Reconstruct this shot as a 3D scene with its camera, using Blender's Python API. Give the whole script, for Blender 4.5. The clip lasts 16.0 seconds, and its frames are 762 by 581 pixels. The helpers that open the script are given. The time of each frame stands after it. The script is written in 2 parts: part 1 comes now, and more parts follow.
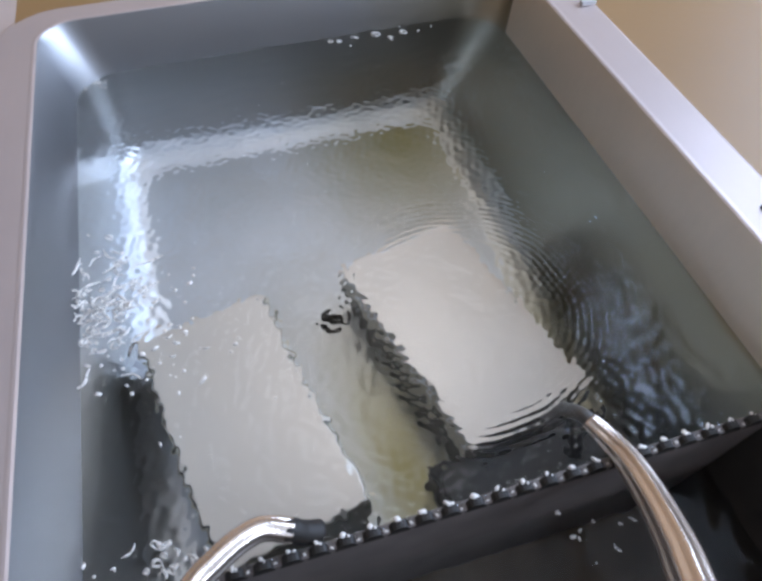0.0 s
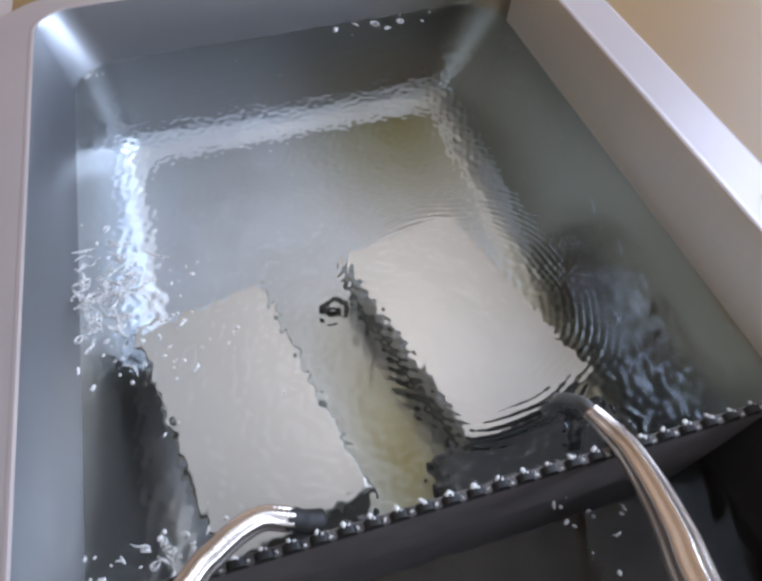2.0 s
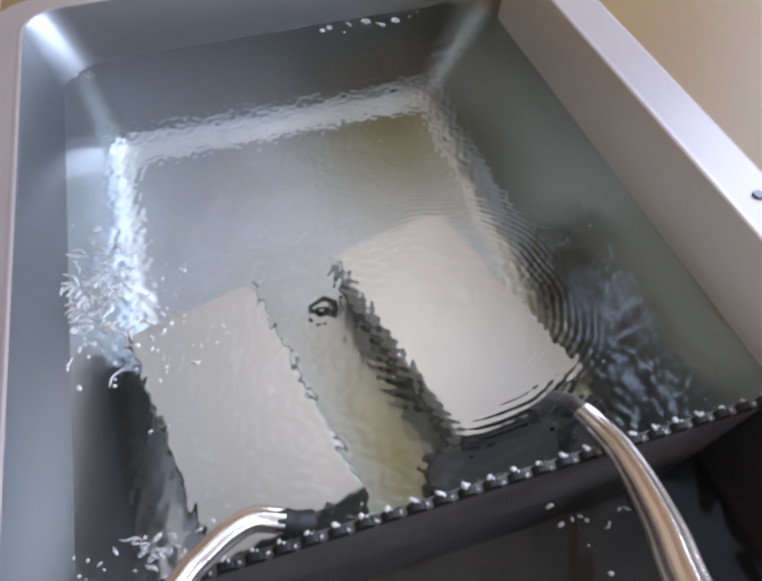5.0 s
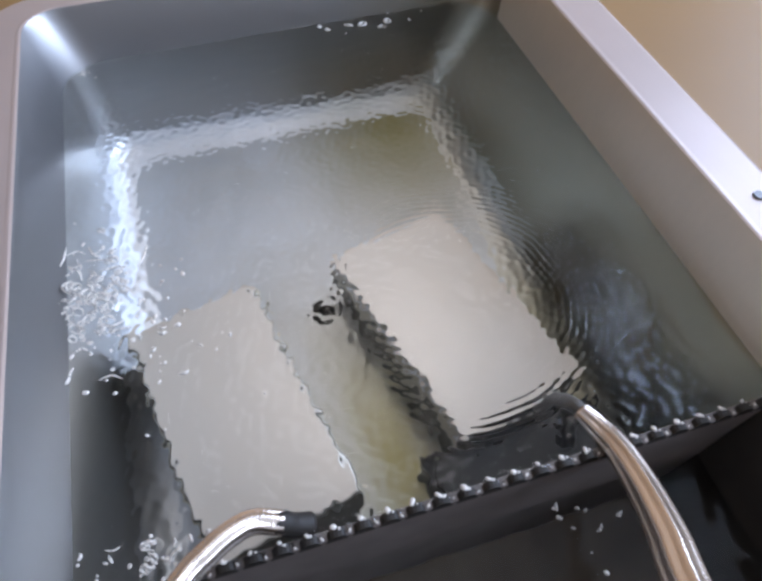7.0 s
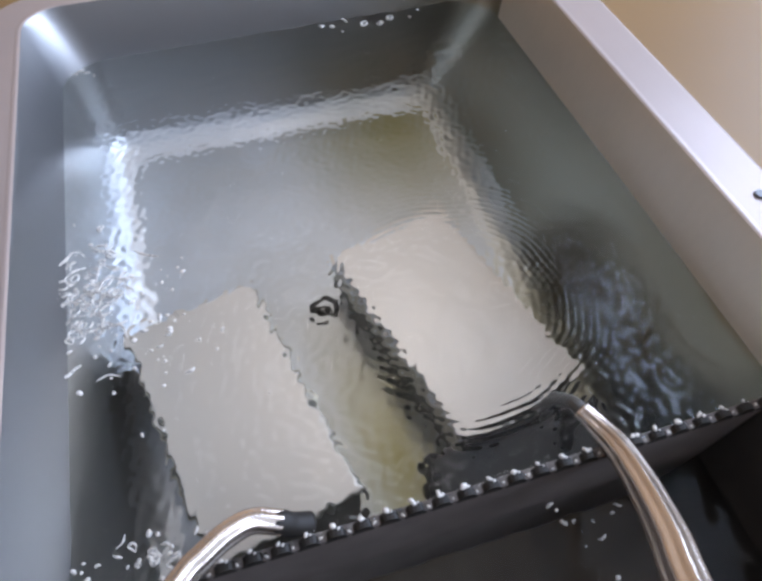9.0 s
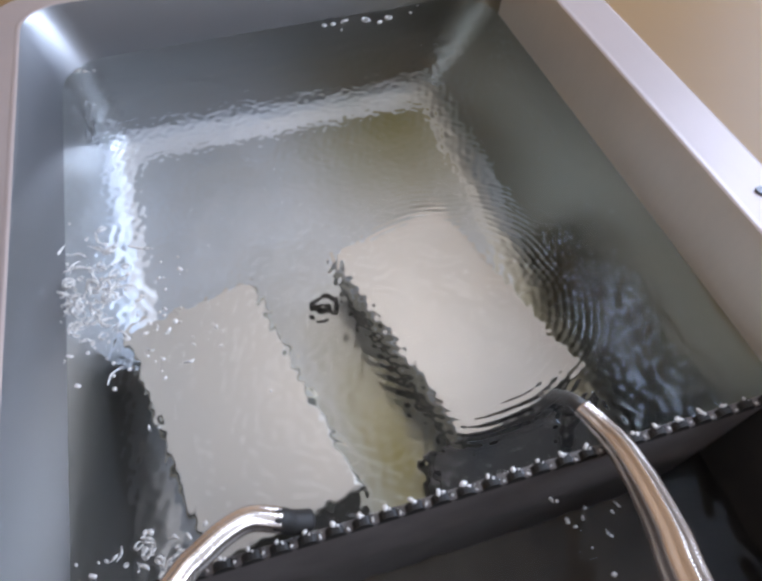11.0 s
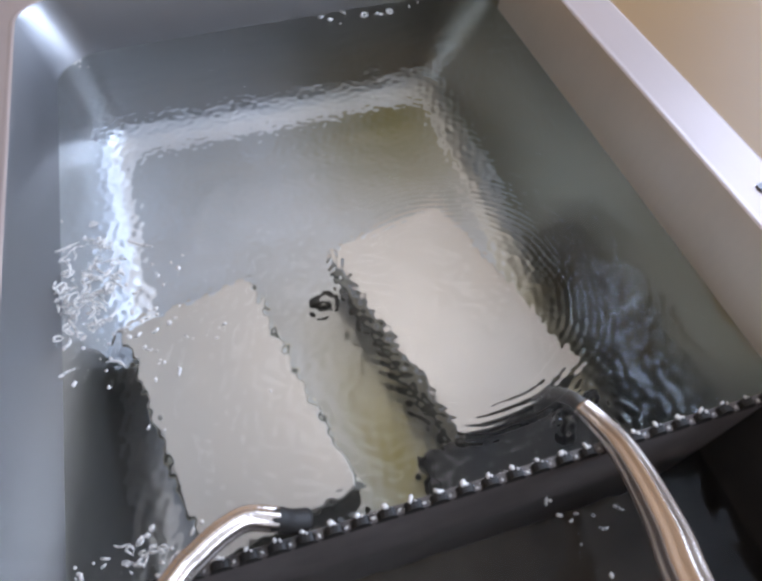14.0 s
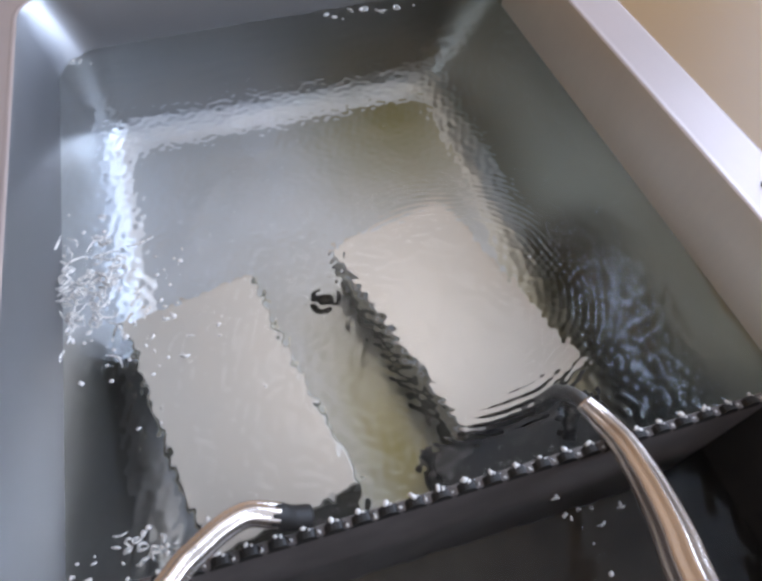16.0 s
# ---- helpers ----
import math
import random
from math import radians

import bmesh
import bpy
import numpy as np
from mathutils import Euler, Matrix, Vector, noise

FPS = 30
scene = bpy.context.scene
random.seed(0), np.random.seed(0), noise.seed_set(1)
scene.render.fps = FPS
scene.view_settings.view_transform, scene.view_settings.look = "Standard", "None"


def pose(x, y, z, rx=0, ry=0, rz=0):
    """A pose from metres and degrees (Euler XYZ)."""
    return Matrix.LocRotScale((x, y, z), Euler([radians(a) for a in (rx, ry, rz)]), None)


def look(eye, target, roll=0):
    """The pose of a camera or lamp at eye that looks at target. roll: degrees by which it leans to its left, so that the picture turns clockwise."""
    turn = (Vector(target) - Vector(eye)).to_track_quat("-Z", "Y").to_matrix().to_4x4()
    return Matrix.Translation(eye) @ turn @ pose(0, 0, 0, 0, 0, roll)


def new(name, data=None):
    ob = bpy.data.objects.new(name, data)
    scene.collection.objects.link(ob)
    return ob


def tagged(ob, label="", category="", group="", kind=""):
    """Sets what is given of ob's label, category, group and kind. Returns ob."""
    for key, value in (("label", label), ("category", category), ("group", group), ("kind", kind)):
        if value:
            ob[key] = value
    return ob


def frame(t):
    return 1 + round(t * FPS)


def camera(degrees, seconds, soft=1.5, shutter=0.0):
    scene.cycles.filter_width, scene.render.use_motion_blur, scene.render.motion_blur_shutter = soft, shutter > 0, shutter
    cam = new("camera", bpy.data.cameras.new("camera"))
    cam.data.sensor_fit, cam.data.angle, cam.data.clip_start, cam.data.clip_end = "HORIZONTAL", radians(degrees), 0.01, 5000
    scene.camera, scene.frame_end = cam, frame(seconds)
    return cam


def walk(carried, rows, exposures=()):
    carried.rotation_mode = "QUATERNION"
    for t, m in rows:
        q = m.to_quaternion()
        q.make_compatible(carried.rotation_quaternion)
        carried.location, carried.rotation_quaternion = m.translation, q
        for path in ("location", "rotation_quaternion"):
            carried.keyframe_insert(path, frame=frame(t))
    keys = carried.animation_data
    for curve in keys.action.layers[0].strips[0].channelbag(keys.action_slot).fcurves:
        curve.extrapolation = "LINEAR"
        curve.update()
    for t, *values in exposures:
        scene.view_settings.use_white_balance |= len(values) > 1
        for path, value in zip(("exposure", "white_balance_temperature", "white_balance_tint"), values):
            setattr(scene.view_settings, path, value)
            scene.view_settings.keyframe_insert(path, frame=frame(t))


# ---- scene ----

# camera: hand-held over the tank, drifting a few millimetres
cam = camera(60.3, 16.0, soft=3.2)
walk(cam, [
    (0.0, pose(-0.0827, -0.1167, 0.3462, 38.23, 0.18, -16.47)),
    (0.5, pose(-0.0836, -0.1164, 0.3456, 37.93, -0.05, -16.40)),
    (1.0, pose(-0.0838, -0.1161, 0.3450, 37.66, -0.07, -16.41)),
    (1.5, pose(-0.0835, -0.1160, 0.3467, 37.36, 0.02, -16.54)),
    (2.0, pose(-0.0829, -0.1159, 0.3458, 37.31, 0.17, -16.50)),
    (2.5, pose(-0.0823, -0.1154, 0.3457, 37.19, 0.21, -16.42)),
    (3.0, pose(-0.0810, -0.1160, 0.3462, 37.15, 0.27, -16.55)),
    (3.5, pose(-0.0799, -0.1156, 0.3454, 37.12, 0.24, -16.66)),
    (4.0, pose(-0.0796, -0.1159, 0.3459, 37.13, 0.21, -16.87)),
    (6.5, pose(-0.0782, -0.1150, 0.3450, 37.18, 0.15, -17.01)),
    (7.0, pose(-0.0783, -0.1145, 0.3450, 37.14, 0.16, -17.01)),
    (7.5, pose(-0.0775, -0.1141, 0.3442, 37.11, 0.23, -16.97)),
    (8.0, pose(-0.0776, -0.1144, 0.3439, 37.14, 0.19, -16.91)),
    (8.5, pose(-0.0775, -0.1147, 0.3434, 37.19, 0.13, -16.87)),
    (9.0, pose(-0.0778, -0.1145, 0.3435, 37.16, 0.17, -16.92)),
    (11.5, pose(-0.0759, -0.1151, 0.3422, 37.01, 0.39, -16.87)),
    (12.0, pose(-0.0763, -0.1144, 0.3424, 36.97, 0.41, -16.95)),
    (12.5, pose(-0.0761, -0.1135, 0.3422, 36.88, 0.38, -16.99)),
    (13.0, pose(-0.0761, -0.1133, 0.3414, 36.77, 0.30, -16.94)),
    (13.5, pose(-0.0759, -0.1126, 0.3408, 36.69, 0.25, -16.93)),
    (14.0, pose(-0.0757, -0.1123, 0.3402, 36.66, 0.21, -16.96)),
    (14.5, pose(-0.0758, -0.1119, 0.3405, 36.55, 0.25, -17.02)),
    (15.0, pose(-0.0765, -0.1117, 0.3392, 36.62, 0.27, -17.01)),
    (15.5, pose(-0.0762, -0.1118, 0.3386, 36.53, 0.26, -16.80)),
    (16.0, pose(-0.0763, -0.1126, 0.3375, 36.60, 0.16, -16.69)),
], exposures=[(0, -0.03, 6700, 12), (4, -0.03, 6730, 12), (7, -0.03, 6900, 14), (16, -0.03, 6990, 14)])

# ---- light: daylight window in the right wall, lamp panels under the ceiling ----
world = bpy.data.worlds.new("world")
scene.world = world
world.use_nodes = True
wn = world.node_tree
sky = wn.nodes.new("ShaderNodeTexSky")
sky.sky_type, sky.sun_disc = "NISHITA", False
sky.sun_elevation, sky.sun_rotation = radians(35), radians(120)
wn.links.new(sky.outputs[0], wn.nodes["Background"].inputs[0])
wn.nodes["Background"].inputs[1].default_value = 0.08
scene.view_settings.exposure = 0.0


def area(name, m, sx, sy, power, color):
    d = bpy.data.lights.new(name, "AREA")
    d.shape, d.size, d.size_y, d.energy, d.color = "RECTANGLE", sx, sy, power, color
    ob = new(name, d)
    ob.matrix_world = m
    return ob


area("window_light", look((1.68, 0.10, 1.025), (0, 0.10, 1.025)), 2.6, 0.95, 78, (0.53, 0.70, 1.0))
area("ceiling_light", look((0.26, 0.99, 1.60), (0.26, 0.99, 0)), 0.75, 0.60, 2.5, (1.0, 0.97, 0.95))

# ---- materials ----


def mat(name, color, rough=0.5, metal=0.0, vary=0.15, scale=30.0, fine=400.0, bump=0.1, stretch=(1, 1, 1), tint=None, **extra):
    """Principled surface, varied at two scales, with fine relief."""
    m = bpy.data.materials.new(name)
    m.use_nodes = True
    nt = m.node_tree
    n, l = nt.nodes, nt.links
    p = n["Principled BSDF"]
    p.inputs["Metallic"].default_value = metal
    for key, value in extra.items():
        p.inputs[key.replace("_", " ")].default_value = value
    tc, mp = n.new("ShaderNodeTexCoord"), n.new("ShaderNodeMapping")
    mp.inputs["Scale"].default_value = stretch
    l.new(tc.outputs["Object"], mp.inputs[0])
    big, small = n.new("ShaderNodeTexNoise"), n.new("ShaderNodeTexNoise")
    big.inputs["Scale"].default_value, small.inputs["Scale"].default_value = scale, fine
    big.inputs["Detail"].default_value, small.inputs["Detail"].default_value = 4, 3
    l.new(tc.outputs["Object"], big.inputs["Vector"])
    l.new(mp.outputs[0], small.inputs["Vector"])
    mix = n.new("ShaderNodeMix")
    mix.data_type = "RGBA"
    dark = [c * (1 - vary) for c in (tint or color)]
    lite = [min(1, c * (1 + vary)) for c in color]
    mix.inputs[6].default_value, mix.inputs[7].default_value = (*dark, 1), (*lite, 1)
    add = n.new("ShaderNodeMath")
    add.operation = "MULTIPLY_ADD"
    add.inputs[1].default_value = 0.4
    l.new(small.outputs[0], add.inputs[0])
    half = n.new("ShaderNodeMath")
    half.operation = "MULTIPLY_ADD"
    half.inputs[1].default_value, half.inputs[2].default_value = 1.4, -0.4
    l.new(big.outputs[0], half.inputs[0])
    l.new(half.outputs[0], add.inputs[2])
    l.new(add.outputs[0], mix.inputs[0])
    l.new(mix.outputs[2], p.inputs["Base Color"])
    r = n.new("ShaderNodeMapRange")
    r.inputs[3].default_value, r.inputs[4].default_value = max(0.02, rough * 0.85), min(1, rough * 1.15)
    l.new(small.outputs[0], r.inputs[0])
    l.new(r.outputs[0], p.inputs["Roughness"])
    if bump:
        b = n.new("ShaderNodeBump")
        b.inputs["Strength"].default_value, b.inputs["Distance"].default_value = bump, 0.001
        l.new(small.outputs[0], b.inputs["Height"])
        l.new(b.outputs[0], p.inputs["Normal"])
    return m


LIT_STEEL = mat("lit_shoulder_steel", (0.74, 0.68, 0.59), 0.45, 0.7, 0.10, 8, 260, 0.05, (1, 1, 0.06))
DIM_STEEL = mat("dimmed_brushed_steel", (0.33, 0.33, 0.335), 0.38, 1.0, 0.05, 8, 260, 0.0, (1, 1, 0.06))
STEEL = mat("brushed_wall_steel", (0.55, 0.55, 0.545), 0.31, 1.0, 0.05, 8, 260, 0.0, (1, 1, 0.06))
STEEL_FLOOR = mat("satin_steel_floor", (0.53, 0.56, 0.60), 0.36, 0.7, 0.13, 13, 300, 0.05, (1, 0.1, 1), tint=(0.50, 0.50, 0.48))


def olive_patches(m, places, color):
    """Olive tint mixed in as soft round patches at given places and sizes."""
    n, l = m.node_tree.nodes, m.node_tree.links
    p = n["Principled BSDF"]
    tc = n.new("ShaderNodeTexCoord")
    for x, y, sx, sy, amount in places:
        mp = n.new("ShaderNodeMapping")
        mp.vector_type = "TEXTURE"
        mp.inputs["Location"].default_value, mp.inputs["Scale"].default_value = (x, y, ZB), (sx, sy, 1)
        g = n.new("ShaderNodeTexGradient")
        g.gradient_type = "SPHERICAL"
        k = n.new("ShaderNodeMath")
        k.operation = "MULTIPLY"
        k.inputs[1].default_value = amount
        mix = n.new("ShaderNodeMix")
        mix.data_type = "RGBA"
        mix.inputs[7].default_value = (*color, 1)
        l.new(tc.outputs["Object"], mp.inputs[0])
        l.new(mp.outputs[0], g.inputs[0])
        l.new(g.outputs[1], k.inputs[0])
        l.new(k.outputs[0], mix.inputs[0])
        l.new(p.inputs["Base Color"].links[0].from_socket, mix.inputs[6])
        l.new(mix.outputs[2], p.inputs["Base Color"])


ZB = -0.130         # tank floor under the water
olive_patches(STEEL_FLOOR, ((0.085, 0.385, 0.13, 0.16, 1.0), (-0.012, 0.06, 0.06, 0.17, 1.0)), (0.26, 0.23, 0.10))
olive_patches(DIM_STEEL, ((0.20, 0.20, 0.17, 0.62, 1.5),), (0.32, 0.29, 0.215))
olive_patches(STEEL, ((0.20, 0.20, 0.17, 0.62, 1.5),), (0.32, 0.29, 0.215))
RIM_STEEL = mat("polished_rim_steel", (0.61, 0.51, 0.48), 0.40, 0.3, 0.07, 10, 300, 0.02, (1, 0.05, 1))
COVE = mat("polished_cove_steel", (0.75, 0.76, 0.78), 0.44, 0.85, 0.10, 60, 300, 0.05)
olive_patches(COVE, ((0.145, 0.36, 0.06, 0.30, 0.9), (0.135, 0.10, 0.06, 0.16, 1.3), (0.06, 0.43, 0.10, 0.06, 0.6)), (0.36, 0.34, 0.25))
CLIP = mat("bright_clip_steel", (0.72, 0.73, 0.75), 0.38, 0.6, 0.08, 60, 300, 0.05)
PALE = mat("pale_grey_plate", (0.55, 0.485, 0.415), 0.30, 0.35, 0.05, 14, 320, 0.0)
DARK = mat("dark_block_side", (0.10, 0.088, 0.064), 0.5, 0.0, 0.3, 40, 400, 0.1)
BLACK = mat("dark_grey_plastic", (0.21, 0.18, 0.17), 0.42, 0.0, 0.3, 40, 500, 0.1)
TAN = mat("lightened_upper_side", (0.50, 0.45, 0.35), 0.4, 0.0, 0.25, 60, 400, 0.1)
GREYTUBE = mat("grey_hose_rubber", (0.11, 0.10, 0.09), 0.4, 0.0, 0.2, 60, 500, 0.1)
NEAR_BLACK = mat("near_black_plastic", (0.014, 0.012, 0.010), 0.5, 0.0, 0.3, 60, 500, 0.1)
BASE_BROWN = mat("brown_base_plastic", (0.13, 0.095, 0.065), 0.6, 0.0, 0.4, 30, 300, 0.1)
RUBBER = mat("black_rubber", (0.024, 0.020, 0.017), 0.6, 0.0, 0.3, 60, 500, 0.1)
FROTH_GLINT = mat("white_froth_and_glint", (0.94, 0.88, 0.82), 0.12, 0.0, 0.08, 200, 900, 0.1)
BEIGE = mat("beige_laminate", (0.36, 0.21, 0.090), 0.45, 0.0, 0.08, 5, 120, 0.05)
PINK = mat("pale_worktop", (0.62, 0.50, 0.45), 0.45, 0.0, 0.08, 6, 120, 0.05)
PLASTER = mat("white_plaster", (0.55, 0.54, 0.54), 0.8, 0.0, 0.05, 3, 90, 0.1)
COOL = mat("cool_white_plaster", (0.86, 0.88, 0.92), 0.8, 0.0, 0.05, 3, 90, 0.1)
CEIL = mat("grey_ceiling_paint", (0.46, 0.44, 0.42), 0.8, 0.0, 0.03, 3, 90, 0.1)
WARM = mat("warm_beige_plaster", (0.54, 0.36, 0.21), 0.8, 0.0, 0.05, 3, 90, 0.1)
SOUTH = mat("white_wall_paint", (0.76, 0.72, 0.67), 0.8, 0.0, 0.05, 3, 90, 0.1)
TILE = mat("grey_floor_tile", (0.22, 0.20, 0.18), 0.5, 0.0, 0.15, 4, 60, 0.1)
SCREW = mat("dark_screw_steel", (0.16, 0.16, 0.17), 0.35, 1.0, 0.1, 100, 900, 0.05)


def braid_material():
    m = mat("braided_steel_hose", (0.84, 0.73, 0.65), 0.22, 0.90, 0.08, 60, 500, 0.0)
    n, l = m.node_tree.nodes, m.node_tree.links
    uv = n.new("ShaderNodeUVMap")
    waves = []
    for a in (1, -1):
        mp = n.new("ShaderNodeMapping")
        mp.inputs["Rotation"].default_value = (0, 0, a * radians(45))
        l.new(uv.outputs[0], mp.inputs[0])
        w = n.new("ShaderNodeTexWave")
        w.inputs["Scale"].default_value = 175
        l.new(mp.outputs[0], w.inputs[0])
        waves.append(w)
    mx = n.new("ShaderNodeMath")
    mx.operation = "MAXIMUM"
    l.new(waves[0].outputs[1], mx.inputs[0])
    l.new(waves[1].outputs[1], mx.inputs[1])
    b = n.new("ShaderNodeBump")
    b.inputs["Strength"].default_value, b.inputs["Distance"].default_value = 0.15, 0.0004
    l.new(mx.outputs[0], b.inputs["Height"])
    l.new(b.outputs[0], n["Principled BSDF"].inputs["Normal"])
    return m


BRAID = braid_material()


def water_material(name, tint, rough=0.0):
    m = bpy.data.materials.new(name)
    m.use_nodes = True
    n, l = m.node_tree.nodes, m.node_tree.links
    p = n["Principled BSDF"]
    p.inputs["Base Color"].default_value = (*tint, 1)
    p.inputs["Transmission Weight"].default_value = 1.0
    p.inputs["IOR"].default_value = 1.333
    p.inputs["Roughness"].default_value = rough
    tc, t = n.new("ShaderNodeTexCoord"), n.new("ShaderNodeTexNoise")
    t.inputs["Scale"].default_value = 260
    l.new(tc.outputs["Object"], t.inputs["Vector"])
    b = n.new("ShaderNodeBump")
    b.inputs["Strength"].default_value, b.inputs["Distance"].default_value = 0.05, 0.0006
    l.new(t.outputs[0], b.inputs["Height"])
    l.new(b.outputs[0], p.inputs["Normal"])
    return m


WATER = water_material("clear_water", (0.96, 0.98, 0.96), 0.03)
BEAD = water_material("water_bead", (0.97, 0.97, 0.98))


def glint_white():
    """White that stands for glints on the water, broken by clear patches."""
    m = mat("white_water_glint", (0.94, 0.88, 0.82), 0.10, 0.0, 0.10, 200, 900, 0.1)
    n, l = m.node_tree.nodes, m.node_tree.links
    tc, t, ramp = n.new("ShaderNodeTexCoord"), n.new("ShaderNodeTexNoise"), n.new("ShaderNodeMapRange")
    t.inputs["Scale"].default_value, t.inputs["Detail"].default_value = 420, 2
    ramp.inputs[1].default_value, ramp.inputs[2].default_value = 0.34, 0.50
    clear, mix = n.new("ShaderNodeBsdfTransparent"), n.new("ShaderNodeMixShader")
    l.new(tc.outputs["Object"], t.inputs["Vector"])
    l.new(t.outputs[0], ramp.inputs[0])
    l.new(ramp.outputs[0], mix.inputs[0])
    l.new(clear.outputs[0], mix.inputs[1])
    l.new(n["Principled BSDF"].outputs[0], mix.inputs[2])
    l.new(mix.outputs[0], n["Material Output"].inputs[0])
    return m


GLINT = glint_white()

# ---- mesh helpers ----


def link_mesh(name, verts, faces, material, parent=None, smooth=False, label=""):
    me = bpy.data.meshes.new(name)
    me.from_pydata([tuple(v) for v in verts], [], faces)
    me.update()
    me.materials.append(material)
    if smooth:
        me.polygons.foreach_set("use_smooth", [True] * len(me.polygons))
    ob = new(name, me)
    ob.parent = parent
    return tagged(ob, label)


def part(name, bm, material, parent=None, label="", smooth=False):
    me = bpy.data.meshes.new(name)
    bmesh.ops.recalc_face_normals(bm, faces=bm.faces)
    bm.to_mesh(me)
    bm.free()
    me.materials.append(material)
    if smooth:
        me.polygons.foreach_set("use_smooth", [True] * len(me.polygons))
    ob = new(name, me)
    ob.parent = parent
    return tagged(ob, label)


def box(x0, x1, y0, y1, z0, z1, bevel=0.0, bm=None):
    bm = bm or bmesh.new()
    made = bmesh.ops.create_cube(bm, size=1, matrix=Matrix.Translation(((x0 + x1) / 2, (y0 + y1) / 2, (z0 + z1) / 2)) @ Matrix.Diagonal((x1 - x0, y1 - y0, z1 - z0, 1)))
    if bevel:
        edges = {e for v in made["verts"] for e in v.link_edges}
        bmesh.ops.bevel(bm, geom=list(edges), offset=bevel, segments=2, profile=0.6, affect="EDGES")
    return bm


def thing(name, label, category, group="", m=None):
    ob = new(name)
    if m is not None:
        ob.matrix_world = m
    return tagged(ob, label, category, group)


def ring(x0, x1, y0, y1, r, z, n=8):
    pts = []
    for cx, cy, a0 in ((x1 - r, y1 - r, 0), (x0 + r, y1 - r, 90), (x0 + r, y0 + r, 180), (x1 - r, y0 + r, 270)):
        for i in range(n + 1):
            a = radians(a0 + 90 * i / n)
            pts.append((cx + r * math.cos(a), cy + r * math.sin(a), z))
    return pts


def loft(name, rings, material, parent, smooth=True, cap=False, label="", skip=None):
    n = len(rings[0])
    verts = [p for r in rings for p in r]
    faces = [(k * n + i, k * n + (i + 1) % n, (k + 1) * n + (i + 1) % n, (k + 1) * n + i) for k in range(len(rings) - 1) for i in range(n) if i != skip]
    if cap:
        faces.append(tuple(range((len(rings) - 1) * n, len(rings) * n)))
    return link_mesh(name, verts, faces, material, parent, smooth, label)


def tube(name, path, radius, material, parent=None, sides=20, steps=10, label="", cap=True, radii=None, ribs=0):
    """A round tube along a smooth line through the given places."""
    P = [Vector(p) for p in path]
    P = [2 * P[0] - P[1]] + P + [2 * P[-1] - P[-2]]
    line = []
    for i in range(1, len(P) - 2):
        for k in range(steps):
            t = k / steps
            a, b, c, d = P[i - 1:i + 3]
            line.append(0.5 * (2 * b + (c - a) * t + (2 * a - 5 * b + 4 * c - d) * t * t + (3 * b - a - 3 * c + d) * t ** 3))
    line.append(P[-2])
    verts, faces, uvs = [], [], []
    along, up = 0.0, Vector((0, 0, 1))
    for i, p in enumerate(line):
        t = (line[min(i + 1, len(line) - 1)] - line[max(i - 1, 0)]).normalized()
        s = t.cross(up).normalized()
        u = s.cross(t)
        along += (p - line[i - 1]).length if i else 0
        rad = radius if radii is None else radius * radii(i / (len(line) - 1))
        for k in range(sides):
            a = 2 * math.pi * k / sides
            rr = rad * (1 + 0.055 * math.cos(ribs * a)) if ribs else rad
            verts.append(p + rr * (math.cos(a) * s + math.sin(a) * u))
            uvs.append((along, radius * a))
    for i in range(len(line) - 1):
        for k in range(sides):
            faces.append((i * sides + k, i * sides + (k + 1) % sides, (i + 1) * sides + (k + 1) % sides, (i + 1) * sides + k))
    if cap:
        faces.append(tuple(range(sides - 1, -1, -1)))
        faces.append(tuple(range(len(verts) - sides, len(verts))))
    ob = link_mesh(name, verts, faces, material, parent, True, label)
    layer = ob.data.uv_layers.new(name="UVMap")
    for poly in ob.data.polygons:
        ring_end = max(poly.vertices) % sides == sides - 1 and min(v % sides for v in poly.vertices) == 0 and len(poly.vertices) == 4
        for li, vi in zip(poly.loop_indices, poly.vertices):
            u, v = uvs[vi]
            layer.data[li].uv = (u, v + (2 * math.pi * radius if ring_end and vi % sides == 0 else 0))
    return ob


# ---- the unseen room that closes the place, its tones set for the reflections ----
ZF = -0.86


def room():
    t = 0.1
    x0, x1, y0, y1, z1 = -1.7, 1.7, -1.5, 1.9, 1.62
    tagged(part("floor", box(x0 - t, x1 + t, y0 - t, y1 + t, ZF - t, ZF), TILE), "plain grey tiled room floor", "floor", kind="structure")
    tagged(part("ceiling", box(x0 - t, x1 + t, y0 - t, y1 + t, z1, z1 + t), CEIL), "plain grey painted ceiling", "ceiling", kind="structure")
    tagged(part("wall_north", box(x0, x1, y1, y1 + t, ZF, z1), WARM), "plain beige painted room wall", "wall", kind="structure")
    tagged(part("wall_south", box(x0, x1, y0 - t, y0, ZF, z1), SOUTH), "plain white painted room wall", "wall", kind="structure")
    tagged(part("wall_west", box(x0 - t, x0, y0, y1, ZF, z1), WARM), "plain beige painted room wall", "wall", kind="structure")
    bm = box(x1, x1 + t, y0, -1.2, ZF, z1)
    box(x1, x1 + t, 1.4, y1, ZF, z1, bm=bm)
    box(x1, x1 + t, -1.2, 1.4, ZF, 0.55, bm=bm)
    box(x1, x1 + t, -1.2, 1.4, 1.50, z1, bm=bm)
    tagged(part("wall_east", bm, PLASTER), "plain pale painted wall with a window opening", "wall", kind="structure")


room()


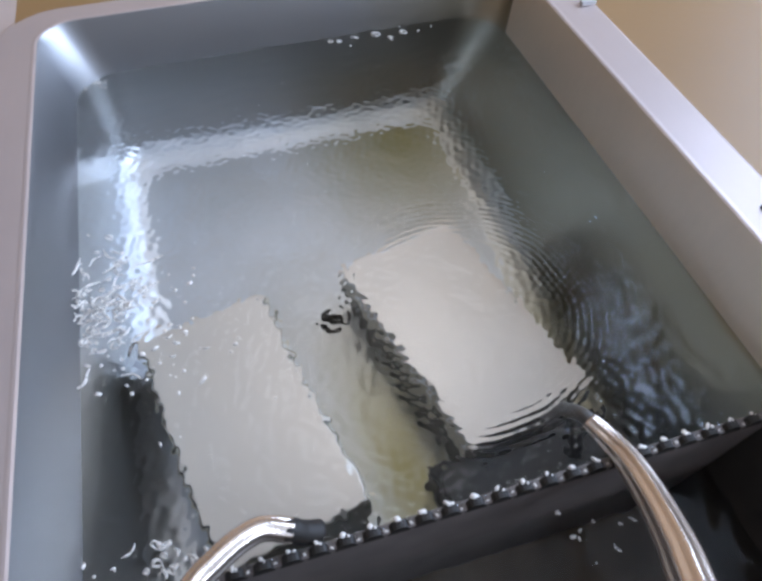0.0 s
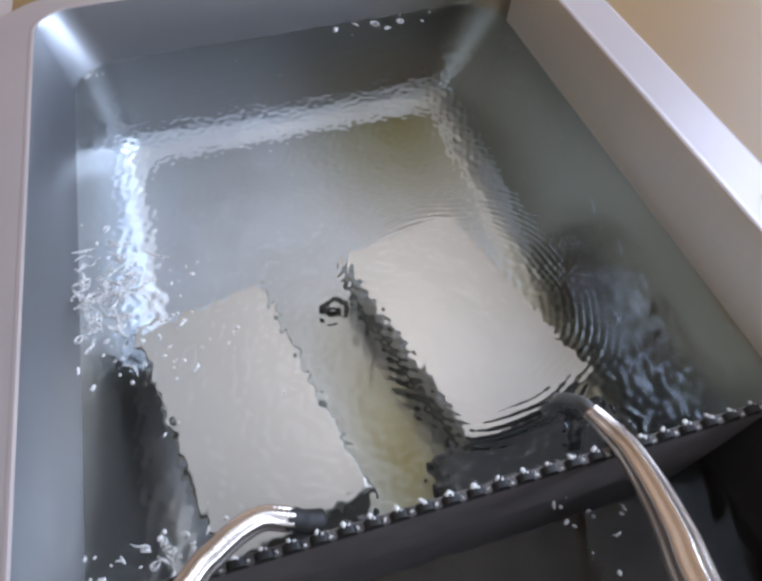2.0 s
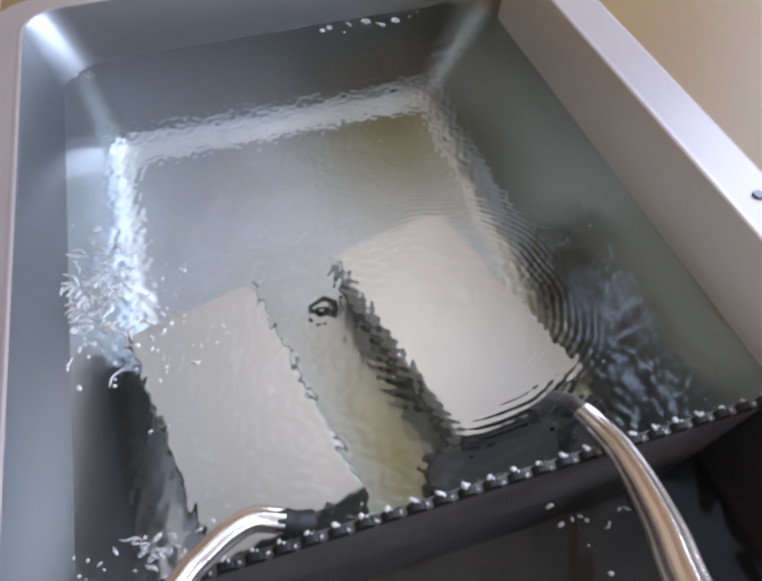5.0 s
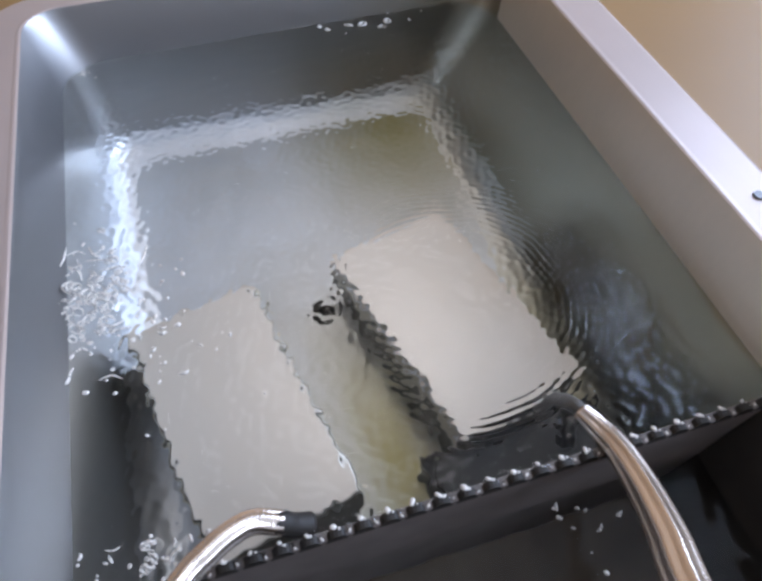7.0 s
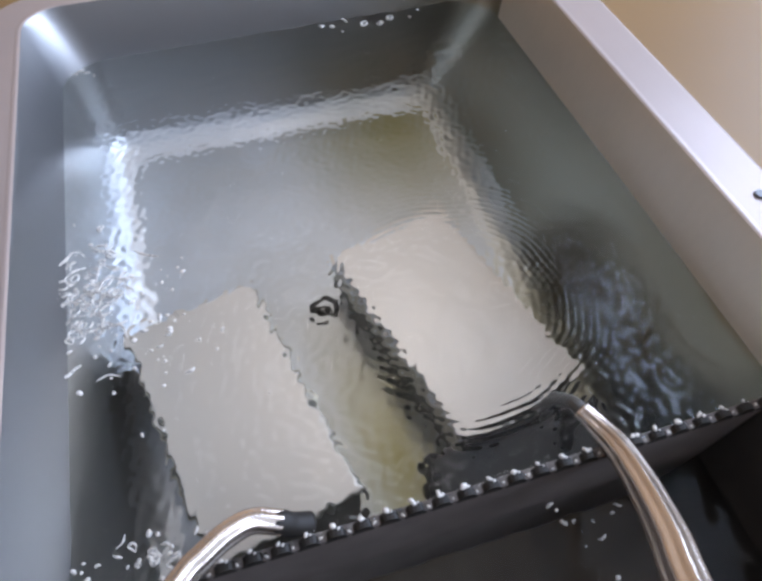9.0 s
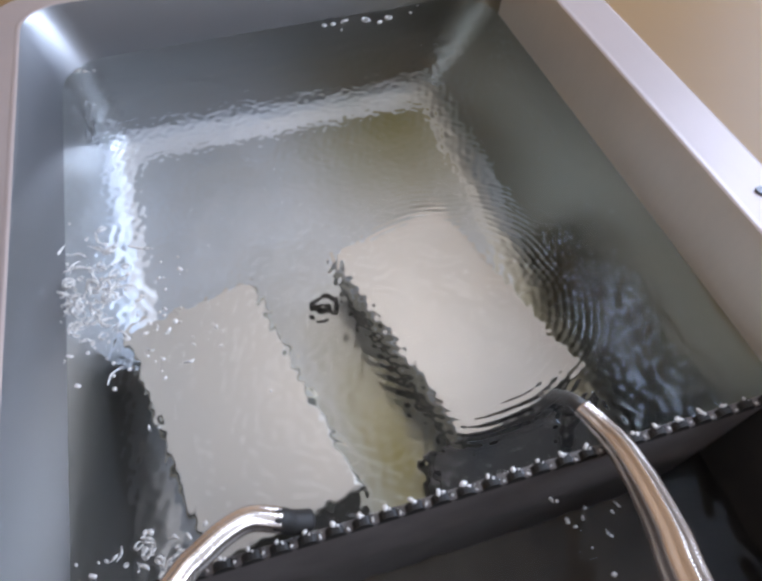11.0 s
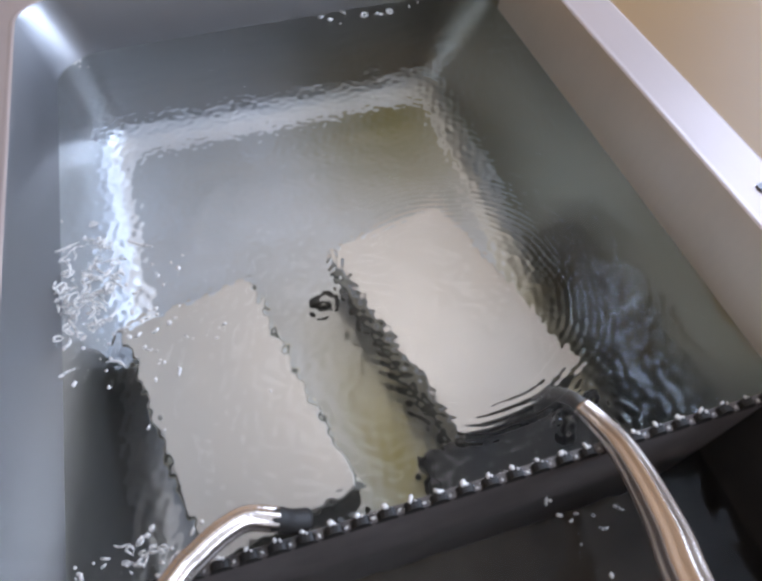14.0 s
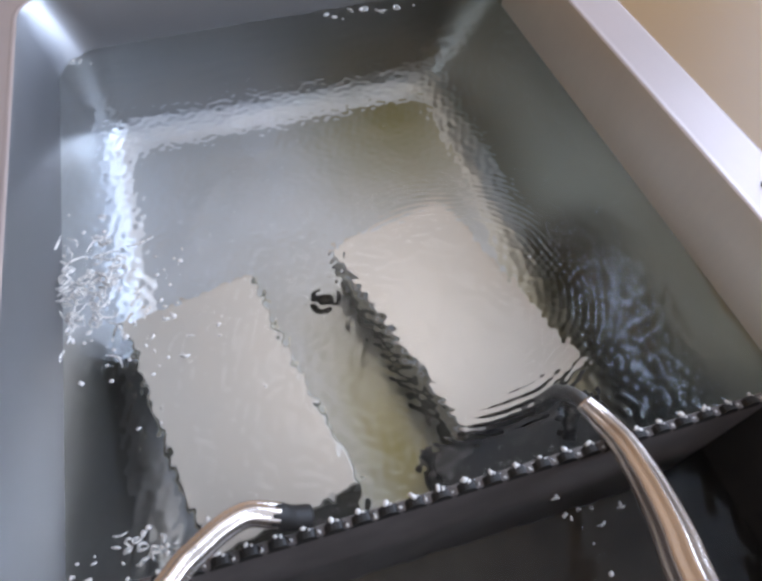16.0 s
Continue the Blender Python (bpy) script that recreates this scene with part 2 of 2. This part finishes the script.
def ceiling_lamp():
    t = thing("ceiling_lamp", "flat white lamp panel fixed under the ceiling", "ceiling lamp", m=pose(0.26, 0.99, 1.605))
    part("housing", box(-0.40, 0.40, -0.32, 0.32, 0.0, 0.015, 0.003), COOL, t)


ceiling_lamp()

# ---- worktop round the tank ----
H = 0.0487          # rim over the water
RX0, RX1, RY0, RY1 = -0.2153, 0.2153, -0.175, 0.4665


def worktop():
    z1, z0 = H - 0.006, H - 0.036
    a, b, c, d = RX0 - 0.022, RX1 + 0.030, RY0 - 0.02, RY1 + 0.02
    bm = box(b, 0.95, -0.45, 0.95, z0, z1)
    box(a, b, d, 0.95, z0, z1, bm=bm)
    tagged(part("worktop", bm, BEIGE), "plain beige laminate worktop beside the tank", "worktop", kind="structure")
    bm = box(-0.9, a, -0.45, 0.95, z0, z1)
    box(a, b, -0.45, c, z0, z1, bm=bm)
    tagged(part("worktop_pale", bm, PINK), "pale pinkish worktop beside the tank", "worktop", kind="structure")
    bm = box(-0.88, 0.93, -0.43, -0.40, ZF, z0)
    box(-0.88, 0.93, 0.90, 0.93, ZF, z0, bm=bm)
    box(-0.88, -0.85, -0.40, 0.90, ZF, z0, bm=bm)
    box(0.90, 0.93, -0.40, 0.90, ZF, z0, bm=bm)
    tagged(part("counter_base", bm, PINK), "plain panelled base under the worktop", "counter", kind="structure")


worktop()

# ---- steel tank ----
FX0, FX1, FY0, FY1 = -0.186, 0.140, -0.150, 0.432


def steel_tank():
    t = thing("steel_tank", "brushed stainless steel tank full of rippling water", "tank")
    rim_in = ring(RX0, RX1, RY0, RY1, 0.032, H)
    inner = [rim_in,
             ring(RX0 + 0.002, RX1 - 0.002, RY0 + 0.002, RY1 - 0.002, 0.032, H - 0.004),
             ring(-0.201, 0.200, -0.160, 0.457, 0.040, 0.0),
             ring(FX0 - 0.003, FX1 + 0.006, FY0 - 0.003, FY1 + 0.003, 0.026, ZB + 0.018)]
    n = len(rim_in)
    shoulder = [inner[k][i] for k in range(3) for i in (n - 1, 0)]
    link_mesh("shoulder", shoulder, [(0, 1, 3, 2), (2, 3, 5, 4)], LIT_STEEL, t, True, "satin steel shoulder between water and rim, lightened to look lit")
    loft("upper_wall", inner[:3], DIM_STEEL, t, skip=n - 1)
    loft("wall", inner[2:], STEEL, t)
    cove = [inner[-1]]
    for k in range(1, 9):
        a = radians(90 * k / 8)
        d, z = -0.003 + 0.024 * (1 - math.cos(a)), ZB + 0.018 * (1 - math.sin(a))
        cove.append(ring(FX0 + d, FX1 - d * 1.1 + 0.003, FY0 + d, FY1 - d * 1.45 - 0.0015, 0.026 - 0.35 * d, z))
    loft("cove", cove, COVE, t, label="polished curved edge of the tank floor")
    fl = [(x, y, ZB) for x, y, z in cove[-1]]
    n = len(fl)
    link_mesh("floor_plate", fl + [(x, y, z - 0.004) for x, y, z in fl], [tuple(range(n)), tuple(range(2 * n - 1, n - 1, -1))], STEEL_FLOOR, t, label="satin steel tank floor with a greenish tinge")
    outer = [ring(RX0 - 0.020, RX1 + 0.014, RY0 - 0.014, RY1 + 0.014, 0.04, H - 0.008),
             ring(-0.252, 0.216, -0.176, 0.474, 0.04, 0.0),
             ring(-0.252, 0.216, -0.176, 0.474, 0.04, ZB - 0.012)]
    loft("shell", outer, STEEL, t, cap=True)
    lip = [ring(RX0, RX1, RY0, RY1, 0.032, H),
           ring(RX0 - 0.0015, RX1 + 0.0015, RY0 - 0.0015, RY1 + 0.0015, 0.033, H + 0.0006),
           ring(RX0 - 0.003, RX1 + 0.003, RY0 - 0.003, RY1 + 0.003, 0.034, H + 0.0006),
           ring(RX0 - 0.0045, RX1 + 0.0045, RY0 - 0.0045, RY1 + 0.0045, 0.036, H + 0.0004),
           ring(RX0 - 0.032, RX1 + 0.037, RY0 - 0.024, RY1 + 0.024, 0.05, H),
           ring(RX0 - 0.034, RX1 + 0.040, RY0 - 0.026, RY1 + 0.026, 0.05, H - 0.0015),
           ring(RX0 - 0.034, RX1 + 0.040, RY0 - 0.026, RY1 + 0.026, 0.05, H - 0.006)]
    loft("rim", lip, RIM_STEEL, t, smooth=False, label="bright flat steel rim with a raised lip")
    bm = bmesh.new()
    bmesh.ops.create_cone(bm, cap_ends=True, segments=20, radius1=0.0040, radius2=0.0034, depth=0.0016, matrix=Matrix.Translation((0.2375, 0.1015, H + 0.0010)))
    part("screw", bm, SCREW, t, "small dark screw head")
    part("rim_clip", box(0.240, 0.254, 0.360, 0.366, H + 0.0004, H + 0.0045, 0.0012), CLIP, t, "small bright metal clip")
    return t


steel_tank()

# ---- submerged blocks on the tank floor ----


def block(cx, cy, turn, sx, sy, top, inset):
    t = thing("submerged_block", "pale-topped rectangular block with dark sides lying under water", "block", "blocks in the tank", pose(cx, cy, ZB, 0, 0, turn))
    hz = top - ZB
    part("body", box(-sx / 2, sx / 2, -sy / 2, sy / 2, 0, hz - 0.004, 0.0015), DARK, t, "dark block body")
    part("top_plate", box(-sx / 2 + inset, sx / 2 - inset, -sy / 2 + inset, sy / 2 - inset, hz - 0.004, hz, 0.0012), PALE, t, "pale grey smooth top plate")
    for dx in (-1, 1):
        part("upper_side", box(dx * sx / 2 - 0.0012, dx * sx / 2 + 0.0012, -sy / 2 + 0.003, sy / 2 - 0.003, hz * 0.52, hz - 0.009, 0.0005), TAN, t, "upper half of the side, lightened for reflected light")
        part("edge_trim", box(dx * sx / 2 - 0.0014, dx * sx / 2 + 0.0014, -sy / 2 + 0.002, sy / 2 - 0.002, hz - 0.0085, hz - 0.0042, 0.0006), CLIP, t, "bright metal edge trim") if inset < 0 else None
    return t


block(-0.113, 0.105, 12.2, 0.0965, 0.1805, -0.065, 0.0016)
block(0.0497, 0.136, 14.5, 0.097, 0.173, -0.065, -0.001)


def pump():
    t = thing("shade_filler", "added dark filler for the shaded gap on the tank floor beside the weir", "pump", m=pose(0.062, 0.026, ZB))
    part("housing", box(-0.066, 0.066, -0.020, 0.020, 0, 0.034, 0.003), NEAR_BLACK, t)
    part("cover", box(-0.060, 0.060, -0.017, 0.017, 0.034, 0.038, 0.0015), NEAR_BLACK, t)
    part("filler_step", box(0.004, 0.064, 0.0205, 0.029, 0, 0.036, 0.002), NEAR_BLACK, t)
    tube("spout", [(0.030, 0.000, 0.036), (0.028, 0.001, 0.06), (0.022, 0.002, 0.105)], 0.0050, RUBBER, t, 18, 5, "added dark tube on the filler")


pump()


def drain():
    t = thing("drain", "small black drain in the tank floor", "drain", m=pose(-0.0335, 0.194, ZB))
    bm = bmesh.new()
    bmesh.ops.create_cone(bm, cap_ends=True, segments=28, radius1=0.0095, radius2=0.0085, depth=0.0016, matrix=Matrix.Translation((0, 0, 0.0008)))
    part("flange", bm, NEAR_BLACK, t)
    bm = bmesh.new()
    bmesh.ops.create_cone(bm, cap_ends=True, segments=20, radius1=0.0055, radius2=0.004, depth=0.004, matrix=Matrix.Translation((0, 0, 0.0036)))
    part("plug", bm, NEAR_BLACK, t)


drain()

# ---- overflow box with a toothed weir ----
BX0, BX1, BY0 = -0.1975, 0.1965, -0.135
PITCH, TOOTH0 = 0.01437, -0.0422


def leaning(bm):
    """Narrow a part of the box towards the tank floor, as the tank walls lean."""
    for v in bm.verts:
        deep = max(0.0, -ZB - v.co.z)
        v.co.x = min(max(v.co.x, BX0 + 0.10 * deep), BX1 - 0.45 * deep)
    return bm


def side_wall(sign):
    bm = box(-0.003, 0.003, BY0, -0.010, 0, -ZB + 0.002, 0.0008)
    for v in bm.verts:
        deep = max(0.0, -ZB - v.co.z)
        v.co.x += BX0 + 0.003 + 0.10 * deep if sign < 0 else BX1 - 0.003 - 0.45 * deep
    return bm


def overflow_box():
    t = thing("overflow_box", "dark grey plastic overflow box with a toothed weir edge", "overflow box", m=pose(0, 0, ZB))
    z = -ZB
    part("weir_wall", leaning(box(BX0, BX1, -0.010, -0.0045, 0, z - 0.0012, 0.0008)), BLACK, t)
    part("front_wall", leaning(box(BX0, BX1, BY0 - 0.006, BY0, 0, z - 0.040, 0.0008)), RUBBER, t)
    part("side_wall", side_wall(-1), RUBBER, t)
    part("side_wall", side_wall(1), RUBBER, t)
    part("base", leaning(box(BX0 + 0.006, BX1 - 0.006, BY0, -0.010, 0, 0.006)), BASE_BROWN, t)
    bm = bmesh.new()
    prof = [(-0.0062, -0.004), (0.0062, -0.004), (0.0052, -0.0010), (0.0042, 0.0012), (0.0028, 0.0022), (0.0008, 0.0025), (-0.0014, 0.0023), (-0.0032, 0.0014), (-0.0046, -0.0008)]
    a = [bm.verts.new((x, -0.0103, zz)) for x, zz in prof]
    b = [bm.verts.new((x, -0.0060 + 0.0006 * zz / 0.004, zz)) for x, zz in prof]
    bm.faces.new(a)
    bm.faces.new(b[::-1])
    for i in range(len(prof)):
        bm.faces.new((a[i], b[i], b[(i + 1) % len(prof)], a[(i + 1) % len(prof)]))
    first = part("tooth", bm, RUBBER, t)
    k0 = math.ceil((BX0 + 0.006 - TOOTH0) / PITCH)
    k1 = math.floor((BX1 - 0.006 - TOOTH0) / PITCH)
    first.location = (TOOTH0 + k0 * PITCH, 0, z)
    for k in range(k0 + 1, k1 + 1):
        o = new("tooth", first.data)
        o.parent, o.location = t, (TOOTH0 + k * PITCH, 0, z)
    return k0, k1


K0, K1 = overflow_box()

# ---- hoses ----


def hose(name, path, label, end, radius=0.0070, radii=None):
    t = thing(name, label, "hose", "braided hoses")
    tube("braided_sleeve", path, radius, BRAID, t, 54, 12, radii=radii, ribs=8)
    a, b = Vector(path[0]), Vector(path[1])
    d = (a - b).normalized()
    if end == "ferrule":
        tube("end_ferrule", [a - d * 0.004, a + d * 0.001, a + d * 0.006 + Vector((0, 0, -0.003)), a + Vector((0.014, -0.001, -0.012))], 0.0064, RUBBER, t, 20, 5, "black rubber end ferrule")
    else:
        tube("outlet_tube", [a - d * 0.004, a + d * 0.005, a + Vector((-0.005, 0.011, -0.006)), a + Vector((-0.009, 0.016, -0.016)), a + Vector((-0.011, 0.017, -0.040))], 0.0046, GREYTUBE, t, 20, 5, "dark outlet tube under the water")
    return t


hose("inlet_hose", [(-0.0963, 0.0031, 0.0080), (-0.1093, 0.0054, 0.0145), (-0.1212, 0.0012, 0.0190), (-0.1333, -0.0067, 0.0225), (-0.1437, -0.0157, 0.0260),
                    (-0.165, -0.045, 0.038), (-0.180, -0.10, 0.056), (-0.186, -0.19, 0.0605), (-0.188, -0.26, 0.055)],
     "shiny braided steel hose arching over the weir into the water", "ferrule", 0.0065)
hose("outlet_hose", [(0.0822, 0.0184, -0.0010), (0.0871, 0.0050, -0.0004), (0.0891, -0.0119, 0.0044), (0.0863, -0.0348, 0.0129), (0.0787, -0.0623, 0.0262), (0.0702, -0.0839, 0.0372),
                     (0.055, -0.13, 0.060), (0.042, -0.19, 0.0625), (0.038, -0.25, 0.0615), (0.04, -0.32, 0.0525)],
     "shiny braided steel hose bending down into the rippled water", "tube", 0.0070, lambda f: 0.80 + 0.65 * min(1, f / 0.5))

# ---- water ----


def ripples(X, Y):
    """Height of the water: waves round the outlet, chop by the far side, a gentle swell."""
    rng = np.random.RandomState(4)
    Z = np.zeros_like(X)
    for _ in range(26):
        a, lam = rng.uniform(0, 2 * np.pi), rng.uniform(0.012, 0.034)
        k = 2 * np.pi / lam
        Z += 0.030 * lam / 6.28 / 2.2 * np.sin(k * (np.cos(a) * X + np.sin(a) * Y) + rng.uniform(0, 6.28))
    for _ in range(24):
        a, lam = rng.uniform(0, 2 * np.pi), rng.uniform(0.0048, 0.009)
        Z += 0.029 * lam / 6.28 * np.sin(2 * np.pi / lam * (np.cos(a) * X + np.sin(a) * Y) + rng.uniform(0, 6.28))
    for cx, cy, sx, sy, turn, lam, slope in (
            (-0.012, 0.085, 0.010, 0.050, 60, 0.0066, 0.26), (0.110, 0.120, 0.016, 0.020, -50, 0.0050, 0.24),
            (0.145, 0.060, 0.026, 0.036, -40, 0.0095, 0.24), (0.150, 0.050, 0.026, 0.034, 10, 0.0170, 0.20)):
        m = np.exp(-((X - cx) / sx) ** 2 - ((Y - cy) / sy) ** 2)
        a = radians(turn)
        bend = 0.9 * np.sin(170 * X + 3) + 0.9 * np.sin(150 * Y + 40 * X)
        Z += slope * lam / 6.28 * m * np.sin(2 * np.pi / lam * (np.cos(a) * X + np.sin(a) * Y) + bend)
    # rings that spread from over the block, strongest towards the outlet side
    d, turn = np.hypot(X - 0.041, Y - 0.115), np.arctan2(Y - 0.115, X - 0.041)
    d = d + 0.0012 * np.sin(5 * turn + 1) + 0.0007 * np.sin(11 * turn)
    m = np.exp(-((d - 0.083) / 0.021) ** 2) * (0.72 + 0.28 * np.cos(turn - 0.2)) * (0.8 + 0.2 * np.sin(7 * turn))
    m *= np.clip(1.25 + 1.6 * np.cos(turn), 0.25, 1) + 0.75 * np.exp(-((np.abs(turn) - 1.6) / 0.35) ** 2)
    Z += 0.54 * 0.0047 / 6.28 * np.clip(m, 0, 1.1) * np.sin(2 * np.pi * d / 0.0047)
    # the outlet's upwelling falls away towards the wall
    Z -= 0.21 * ((X - 0.138) - 0.6 * (Y - 0.055)) * np.exp(-((X - 0.138) / 0.050) ** 2 - ((Y - 0.055) / 0.045) ** 2)
    d = np.hypot(X + 0.035, Y - 0.17)
    Z += 0.34 * 0.0052 / 6.28 * np.exp(-(d / 0.014) ** 2) * np.sin(2 * np.pi * d / 0.0052 + 2 * np.sin(260 * X))
    for cx, cy, sx, sy, slope in ((-0.175, 0.185, 0.028, 0.05, 0.30), (-0.170, 0.005, 0.03, 0.03, 0.25), (0.1, 0.01, 0.08, 0.012, 0.15)):
        m = np.exp(-((X - cx) / sx) ** 2 - ((Y - cy) / sy) ** 2)
        for _ in range(14):
            a, lam = rng.uniform(0, 2 * np.pi), rng.uniform(0.006, 0.014)
            Z += m * slope * lam / 6.28 / 2.6 * np.sin(2 * np.pi / lam * (np.cos(a) * X + np.sin(a) * Y) + rng.uniform(0, 6.28))
    # edge chop along the back and left floor edges
    m = np.exp(-((Y - 0.40) / 0.05) ** 2)
    for _ in range(8):
        a, lam = rng.uniform(1.0, 2.2), rng.uniform(0.010, 0.02)
        Z += m * 0.10 * lam / 6.28 / 2 * np.sin(2 * np.pi / lam * (np.cos(a) * X + np.sin(a) * Y) + rng.uniform(0, 6.28))
    return Z


def water_sheet():
    step = 0.00092
    xs, ys = np.arange(-0.2045, 0.2081, step), np.arange(-0.168, 0.466, step)
    X, Y = np.meshgrid(xs, ys)
    Z = ripples(X, Y)
    keep = (Y > -0.0078) | (Y < BY0 - 0.004)
    idx = -np.ones(X.size, int)
    idx[keep.ravel()] = np.arange(keep.sum())
    verts = np.stack([X, Y, Z], -1).reshape(-1, 3)[keep.ravel()]
    n = len(xs)
    i, j = np.meshgrid(np.arange(n - 1), np.arange(len(ys) - 1))
    q = (j * n + i).ravel()
    faces = idx[np.stack([q, q + 1, q + n + 1, q + n], 1)]
    faces = faces[(faces >= 0).all(1)]
    ob = link_mesh("water", verts.tolist(), faces.tolist(), WATER, None, True)
    ob.visible_shadow = False
    return tagged(ob, "clear rippling water filling the steel tank", "water", kind="structure")


water = water_sheet()


def box_water():
    step = 0.0025
    xs, ys = np.arange(BX0 + 0.008, BX1 - 0.024, step), np.arange(BY0 - 0.003, -0.007, step)
    X, Y = np.meshgrid(xs, ys)
    rng = np.random.RandomState(8)
    Z = np.zeros_like(X) - 0.056
    for _ in range(16):
        a, lam = rng.uniform(0, 6.28), rng.uniform(0.010, 0.03)
        Z += 0.05 * lam / 6.28 / 2.8 * np.sin(6.28 / lam * (np.cos(a) * X + np.sin(a) * Y) + rng.uniform(0, 6.28))
    n = len(xs)
    faces = [(j * n + i, j * n + i + 1, (j + 1) * n + i + 1, (j + 1) * n + i) for j in range(len(ys) - 1) for i in range(n - 1)]
    ob = link_mesh("water_overflow", np.stack([X, Y, Z], -1).reshape(-1, 3).tolist(), faces, WATER, None, True)
    ob.visible_shadow = False
    return tagged(ob, "dark choppy water inside the overflow box", "water", kind="structure")


low_water = box_water()

# ---- moving pieces of froth and painted glints ----
MOVERS = []


def squiggle(name, parent, place, size, thick, rng, spread=0.004):
    """A short curled white piece painted as a glint on a wave."""
    n = rng.randint(3, 5)
    a, pts, p = rng.uniform(-0.7, 0.9), [], Vector((-size / 2, 0, 0))
    for _ in range(n):
        pts.append(tuple(p))
        a += rng.uniform(-0.9, 0.9)
        p = p + Vector((math.cos(a), math.sin(a), 0)) * size / (n - 1)
    if rng.random() < 0.4:
        r = size * 0.24
        pts = [(r * rng.uniform(0.7, 1.5) * math.cos(k), r * rng.uniform(0.5, 1.0) * math.sin(k), 0) for k in (0, 1.2, 2.4, 3.6, 4.8, 5.9)]
    ob = tube(name, pts, thick, GLINT, parent, 6, 4, radii=lambda f: 0.35 + 0.65 * math.sin(math.pi * min(max(f, 0.06), 0.94)))
    MOVERS.append((ob, Vector(place), spread, 50, rng.randint(0, 10 ** 6)))
    return ob


def bubble(name, parent, place, size, rng, spread=0.003, material=None):
    bm = bmesh.new()
    bmesh.ops.create_icosphere(bm, subdivisions=2, radius=size)
    sx, sy = rng.uniform(0.6, 1.7), rng.uniform(0.6, 1.3)
    for v in bm.verts:
        w = 1 + 0.25 * math.sin(5 * v.co.x / size + sx * 9) * math.cos(4 * v.co.y / size + sy * 7)
        v.co = Vector((v.co.x * sx, v.co.y * sy, v.co.z * 0.6)) * w
    ob = part(name, bm, material or FROTH_GLINT, parent, smooth=True)
    MOVERS.append((ob, Vector(place), spread, 150, rng.randint(0, 10 ** 6)))
    return ob


def froth_glints(label, cx, cy, sx, sy, crests, bubbles, seed, z=0.0004, size=(0.004, 0.014), lift=0.0):
    rng = random.Random(seed)
    t = thing("froth_glints", label, "foam", "patches of broken water", pose(cx, cy, z))
    for _ in range(crests):
        squiggle("crest_glint", t, (max(rng.gauss(0, sx), -0.199 - cx), rng.gauss(0, sy), rng.uniform(0, lift)), rng.uniform(*size), rng.uniform(0.0006, 0.0013), rng)
    for _ in range(bubbles):
        bubble("bubble", t, (max(rng.gauss(0, sx * 1.5), -0.197 - cx), rng.gauss(0, sy * 1.5), 0), rng.uniform(0.0006, 0.0015), rng)
    return t


froth_glints("white froth and painted glints on the water beside the tank wall", -0.184, 0.180, 0.012, 0.025, 84, 54, 1, size=(0.005, 0.019), lift=0.010)
froth_glints("scattered white specks painted as glints on the water surface", -0.138, 0.148, 0.014, 0.024, 9, 30, 2, size=(0.003, 0.008))
froth_glints("white froth and painted glints on the water beside the overflow box", -0.165, 0.008, 0.016, 0.004, 18, 20, 3, size=(0.003, 0.010))
froth_glints("white splashes and painted glints on the dark water in the overflow box", 0.078, -0.032, 0.016, 0.014, 6, 9, 4, z=-0.054, size=(0.003, 0.008))
froth_glints("thin white pieces painted as glints along the back wall", 0.075, 0.448, 0.026, 0.005, 7, 4, 6, size=(0.006, 0.016))
froth_glints("thin white pieces painted as glints in the tank corner", -0.184, 0.442, 0.005, 0.002, 4, 2, 7, size=(0.004, 0.010))


def weir_beads():
    rng = random.Random(5)
    t = thing("overflow_water", "water beads between the weir teeth with white painted highlights", "water beads", m=pose(0, 0, 0))
    for k in range(K0, K1 + 1):
        x = TOOTH0 + k * PITCH
        bubble("bead", t, (x - 0.0004, -0.0050, 0.0026), rng.uniform(0.0012, 0.0017), rng, 0.0004, FROTH_GLINT)
        bubble("bead", t, (x + 0.0018, -0.0060, 0.0022), rng.uniform(0.0006, 0.0010), rng, 0.0006, FROTH_GLINT)
        bubble("bead", t, (x + PITCH * 0.40, -0.0070, -0.0004), rng.uniform(0.0010, 0.0015), rng, 0.0006, BEAD)
        bubble("bead", t, (x + PITCH * 0.47, -0.0085, 0.0000), rng.uniform(0.0005, 0.0010), rng, 0.0007, FROTH_GLINT)


weir_beads()


def motions():
    # the water sheets sway by millimetres, so that the ripples shimmer
    rng = random.Random(11)
    steps = [i * 0.2 for i in range(81)]
    walk(water, [(t, pose(rng.uniform(-0.004, 0.004), rng.uniform(-0.002, 0.002), 0)) for t in steps])
    walk(low_water, [(t, pose(rng.uniform(-0.0025, 0.0025), rng.uniform(-0.0025, 0.0025), 0)) for t in steps])
    for ob, place, spread, turn, seed in MOVERS:
        r = random.Random(seed)
        rows, a = [], r.uniform(-50, 50)
        for i in range(81):
            a = max(-turn, min(turn, a + r.uniform(-1, 1) * 60))
            rows.append((i * 0.2, pose(place.x + r.uniform(-spread, spread), place.y + r.uniform(-spread, spread), place.z, 0, 0, a)))
        walk(ob, rows)


motions()
